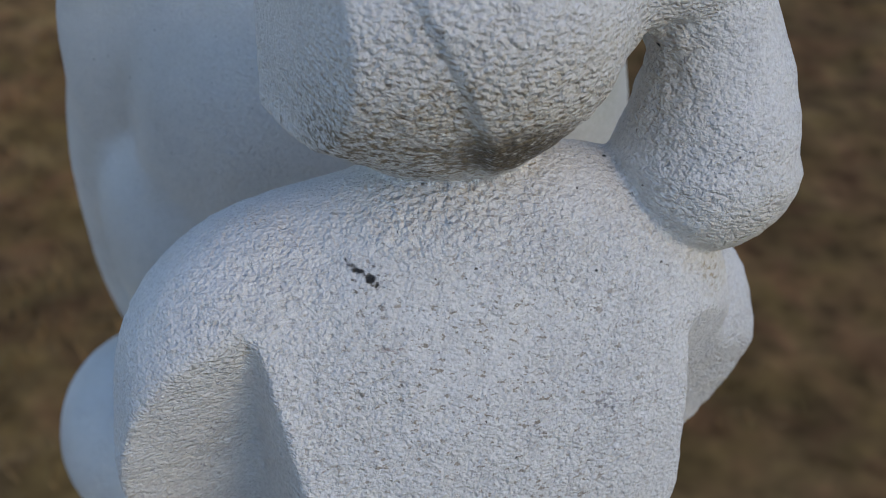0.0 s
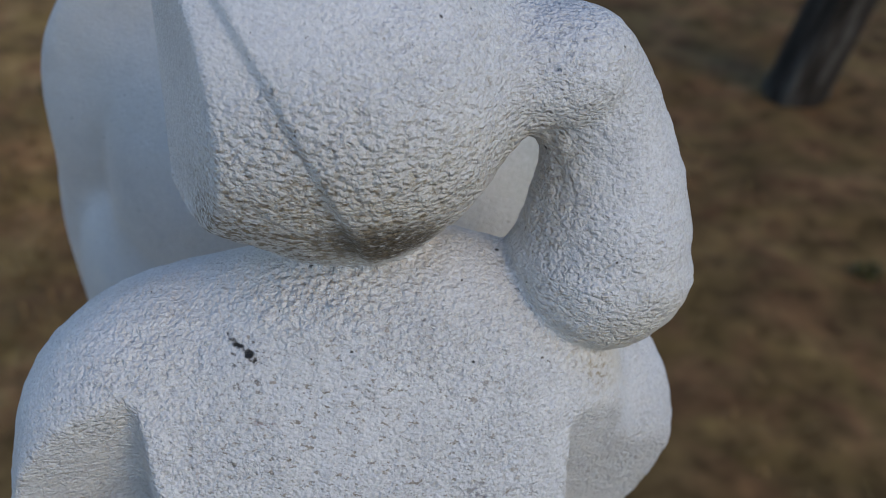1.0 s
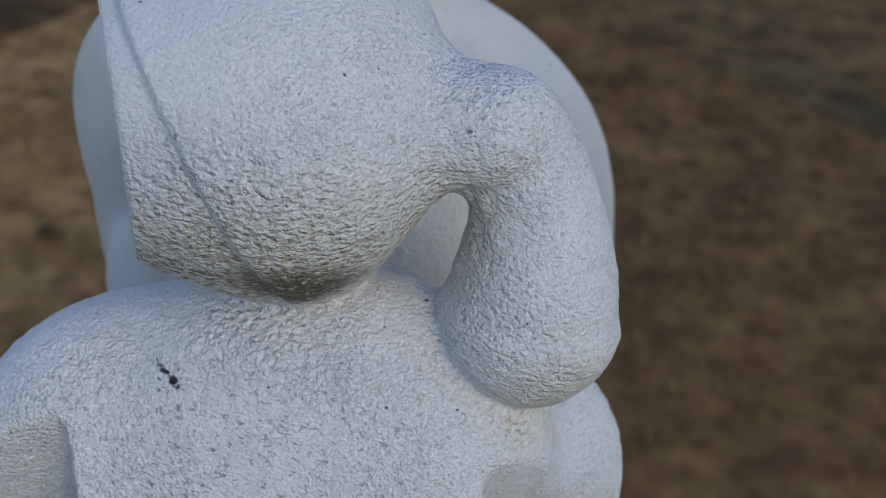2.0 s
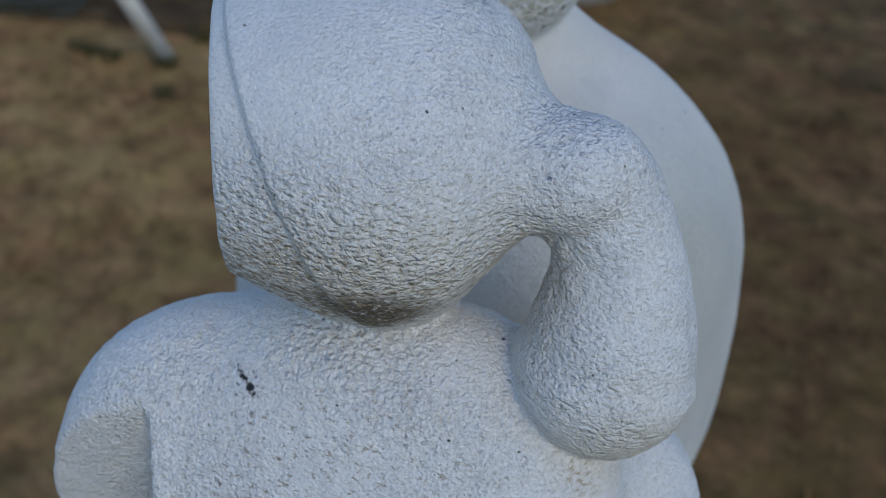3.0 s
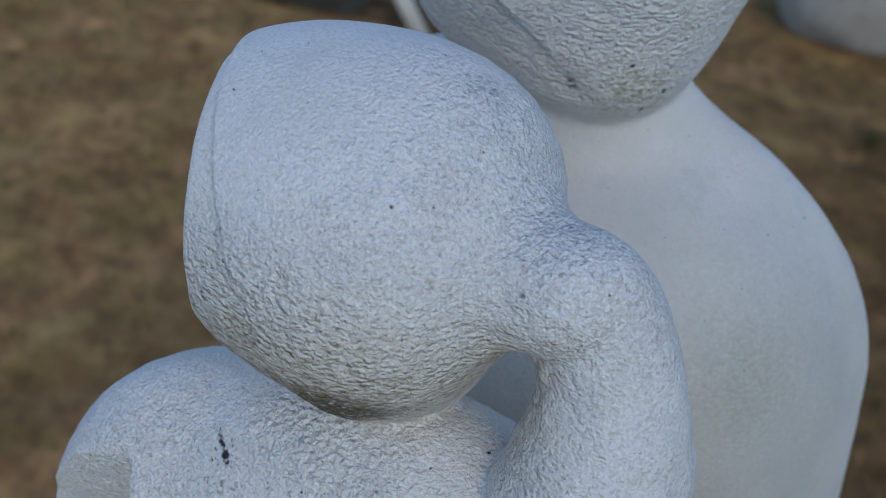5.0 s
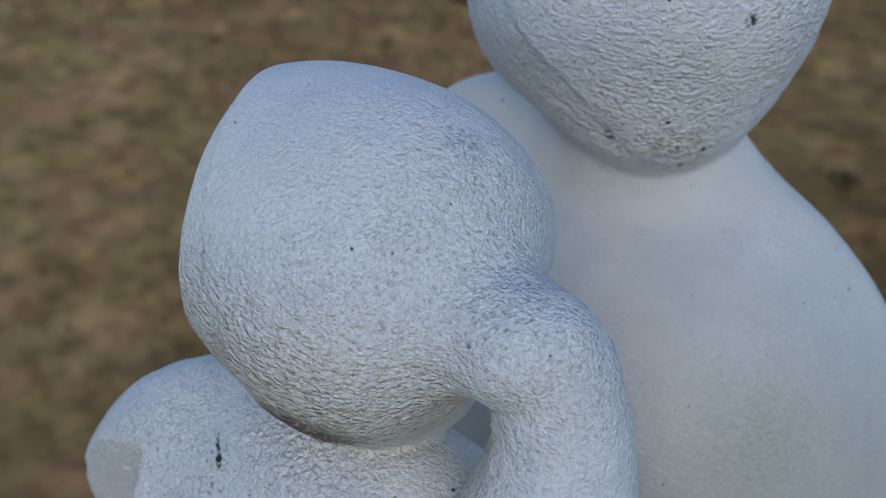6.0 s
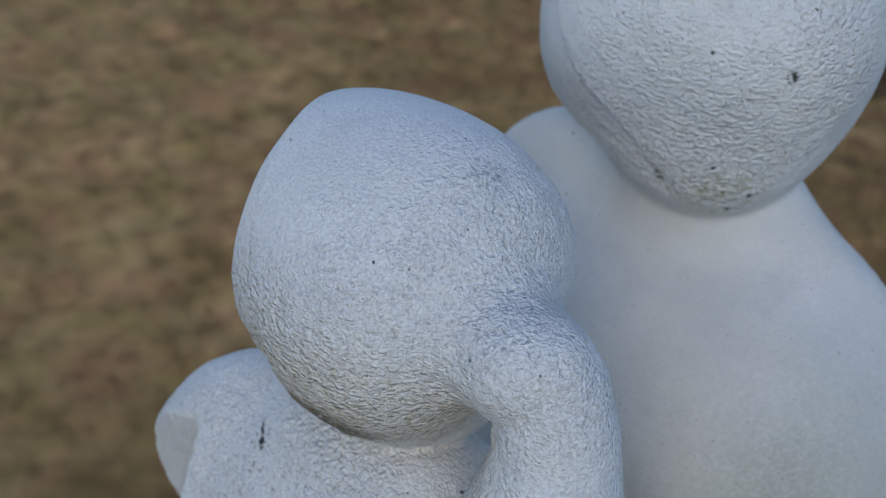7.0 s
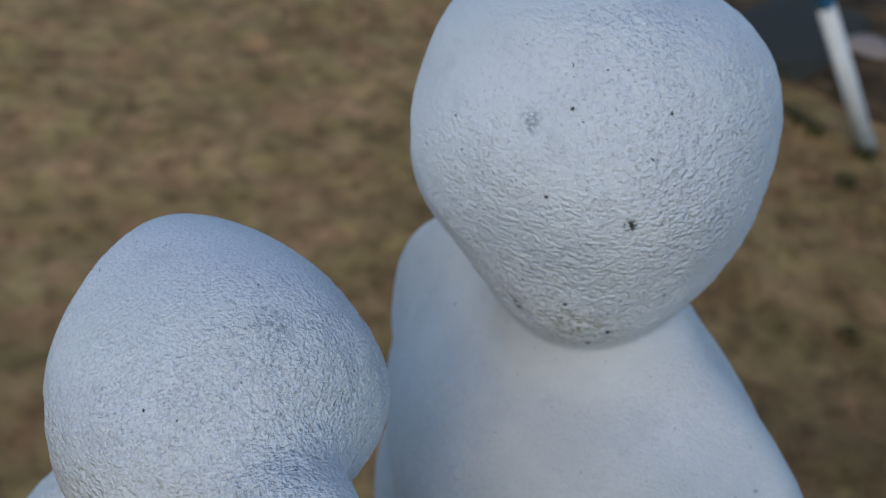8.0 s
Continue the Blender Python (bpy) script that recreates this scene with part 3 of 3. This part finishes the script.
def tube(r0, r1, z0, z1, sides=28, rings=1, wobble=0.0, seed=1):
    bm = bmesh.new()
    rows = []
    for j in range(rings + 1):
        t = j / rings
        row = []
        for i in range(sides):
            a = 2 * math.pi * i / sides
            r = r0 + (r1 - r0) * t
            if wobble:
                q = np.array([[math.cos(a) * 3, math.sin(a) * 3, (z0 + (z1 - z0) * t) * 6]])
                r *= 1 + wobble * float(lattice(q, 1.0, seed)[0]) + 0.5 * wobble * float(lattice(q, 0.35, seed + 1)[0])
            row.append(bm.verts.new((r * math.cos(a), r * math.sin(a), z0 + (z1 - z0) * t)))
        rows.append(row)
    for lo, hi in zip(rows, rows[1:]):
        for i in range(sides):
            bm.faces.new((lo[i], lo[(i + 1) % sides], hi[(i + 1) % sides], hi[i]))
    bm.faces.new(rows[0][::-1])
    bm.faces.new(rows[-1])
    return bm


def marker_pole():
    root = new("marker_pole")
    root.matrix_world = leaning((-2.03, 2.765, -0.03), (-0.04, -0.525, 0.85))
    part("shaft", tube(0.0255, 0.0255, 0.0, 0.60), plain("pole_white", (0.62, 0.59, 0.54), 0.5), root, "white painted wooden shaft", True)
    part("blue_band", tube(0.026, 0.026, 0.60, 1.25), plain("pole_blue", (0.05, 0.22, 0.42), 0.45), root, "blue painted upper section", True)
    tagged(root, "white and blue painted pole leaning in the dry grass", "pole")
    return root


marker_pole()



def bark_material():
    mat, n, l, b = nodes_of("dark_bark")
    co = n.new("ShaderNodeTexCoord").outputs["Object"]
    m = n.new("ShaderNodeMapping")
    m.inputs["Scale"].default_value = (1, 1, 0.16)
    l.new(co, m.inputs["Vector"])
    t = tex_noise(n, l, m.outputs[0], 26, 4, 0.6)
    col = ramp(n, l, t.outputs["Fac"], [(0.35, (0.010, 0.008, 0.006)), (0.52, (0.026, 0.020, 0.015)), (0.72, (0.095, 0.085, 0.072))])
    l.new(col.outputs[0], b.inputs["Base Color"])
    b.inputs["Roughness"].default_value = 0.8
    b.inputs["Specular IOR Level"].default_value = 0.2
    bump = n.new("ShaderNodeBump")
    bump.inputs["Distance"].default_value = 0.02
    l.new(t.outputs["Fac"], bump.inputs["Height"])
    l.new(bump.outputs[0], b.inputs["Normal"])
    return mat


trunk = new("tree_trunk", from_bmesh("tree_trunk", tube(0.098, 0.088, 0, 2.4, 32, 40, 0.10, 31), bark_material(), True))
trunk.matrix_world = leaning((0.875, 3.45, -0.05), (0.15, -0.08, 0.96))
tagged(trunk, "leaning dark tree trunk with furrowed bark", "tree trunk")


# ---- planting bed behind the pole, with its stones ----
def stone_lump(name, at, size, mat, label, category, seed, turn_z=0.0, power=2.4):
    bm = bmesh.new()
    bmesh.ops.create_icosphere(bm, subdivisions=4, radius=1)
    for v in bm.verts:
        q = np.array([tuple(v.co)])
        k = 1 + 0.16 * float(lattice(q, 0.9, seed)[0]) + 0.06 * float(lattice(q, 0.3, seed + 1)[0])
        g = (abs(v.co.x) ** power + abs(v.co.y) ** power + abs(v.co.z) ** power) ** (1 / power)
        v.co = v.co / g * k
        v.co = Vector((v.co.x * size[0], v.co.y * size[1], v.co.z * size[2]))
    ob = new(name, from_bmesh(name, bm, mat, True))
    ob.matrix_world = pose(*at, 0, 0, turn_z)
    return tagged(ob, label, category)


SLATE = plain("slate", (0.050, 0.048, 0.038), 0.95, 0.1)
stone_lump("slate_slab", (-2.74, 3.00, 0.02), (0.33, 0.19, 0.05), SLATE, "flat dark grey slate slab in dark soil", "stone slab", 41, 120, 4.0)
stone_lump("pink_stone", (-2.54, 3.16, 0.03), (0.10, 0.06, 0.05), plain("pink_stone", (0.26, 0.20, 0.165), 0.85, 0.2), "small pale pinkish field stone on dark soil", "stone", 43, 20)
stone_lump("white_boulder", (-1.26, 4.17, 0.20), (0.30, 0.30, 0.28), plain("pale_stone", (0.30, 0.275, 0.245), 0.9, 0.2), "large rounded whitish stone lying in dark soil", "boulder", 45, 10, 2.1)


def bed_mesh():
    bm = bmesh.new()
    rows = []
    n, m = 26, 48
    for j in range(n + 1):
        row = []
        for i in range(m):
            a = 2 * math.pi * i / m
            q = np.array([[math.cos(a) * 2, math.sin(a) * 2, 0.0]])
            r = (j / n) * (1 + 0.18 * float(lattice(q, 0.8, 51)[0]))
            x, y = -2.75 + 0.85 * r * math.cos(a) + 0.25 * r * math.sin(a), 3.35 + 0.78 * r * math.sin(a)
            h = 0.05 * (1 - (j / n) ** 3) + 0.015 * float(lattice(np.array([[x, y, 0.0]]), 0.09, 52)[0])
            row.append(bm.verts.new((x, y, float(relief(np.array([x]), np.array([y]))[0]) + (h if j < n else -0.03))))
        rows.append(row)
    for lo, hi in zip(rows, rows[1:]):
        for i in range(m):
            bm.faces.new((lo[i], lo[(i + 1) % m], hi[(i + 1) % m], hi[i]))
    bmesh.ops.remove_doubles(bm, verts=rows[0], dist=0.001)
    return bm


bed = new("soil_bed", from_bmesh("soil_bed", bed_mesh(), soil_material(), True))
tagged(bed, "planting bed of dark bare soil", "soil bed", kind="structure")


# ---- green tufts in the dry grass ----
def tuft_material():
    mat, n, l, b = nodes_of("tuft_green")
    geo = n.new("ShaderNodeNewGeometry")
    r = ramp(n, l, geo.outputs["Random Per Island"], [(0.0, (0.030, 0.034, 0.012)), (0.6, (0.065, 0.065, 0.022)), (1.0, (0.13, 0.10, 0.036))])
    l.new(r.outputs[0], b.inputs["Base Color"])
    b.inputs["Roughness"].default_value = 0.7
    b.inputs["Specular IOR Level"].default_value = 0.2
    return mat


TUFT = tuft_material()


def grass_tuft(x, y, spread, height, seed):
    rng = np.random.default_rng(seed)
    bm = bmesh.new()
    for _ in range(55):
        a, r = rng.uniform(0, 2 * math.pi), spread * math.sqrt(rng.uniform(0, 1))
        h, lean, w = height * rng.uniform(0.5, 1), rng.uniform(0.2, 0.9), rng.uniform(0.0015, 0.003)
        px, py = 0.6 * r * math.cos(a), 0.6 * r * math.sin(a)
        ox, oy = math.cos(a) * h * lean, math.sin(a) * h * lean
        sx, sy = -math.sin(a) * w, math.cos(a) * w
        low = [bm.verts.new((px + k * sx, py + k * sy, -0.02)) for k in (-1, 1)]
        mid = [bm.verts.new((px + 0.4 * ox + k * sx, py + 0.4 * oy + k * sy, h * 0.65)) for k in (1, -1)]
        tip = bm.verts.new((px + ox, py + oy, h * (1 - 0.4 * lean)))
        bm.faces.new(low + mid)
        bm.faces.new((mid[1], mid[0], tip))
    ob = new("grass_tuft", from_bmesh("grass_tuft", bm, TUFT))
    ob.matrix_world = pose(x, y, float(relief(np.array([x]), np.array([y]))[0]))
    return tagged(ob, "small dark green tuft of grass in dry turf", "grass tuft", group="green grass tufts")


for k, (x, y, spread, height) in enumerate(((-1.99, 2.70, 0.055, 0.05), (-1.87, 2.525, 0.05, 0.045), (-2.02, 2.93, 0.07, 0.06), (-1.29, 2.085, 0.05, 0.03),
                                                 (-2.29, 2.65, 0.05, 0.04), (-2.23, 2.645, 0.06, 0.045), (-2.16, 2.64, 0.05, 0.04), (-0.81, 3.35, 0.07, 0.05), (-1.23, 2.82, 0.06, 0.04), (0.93, 2.46, 0.05, 0.04))):
    grass_tuft(x, y, spread, height, 60 + k)
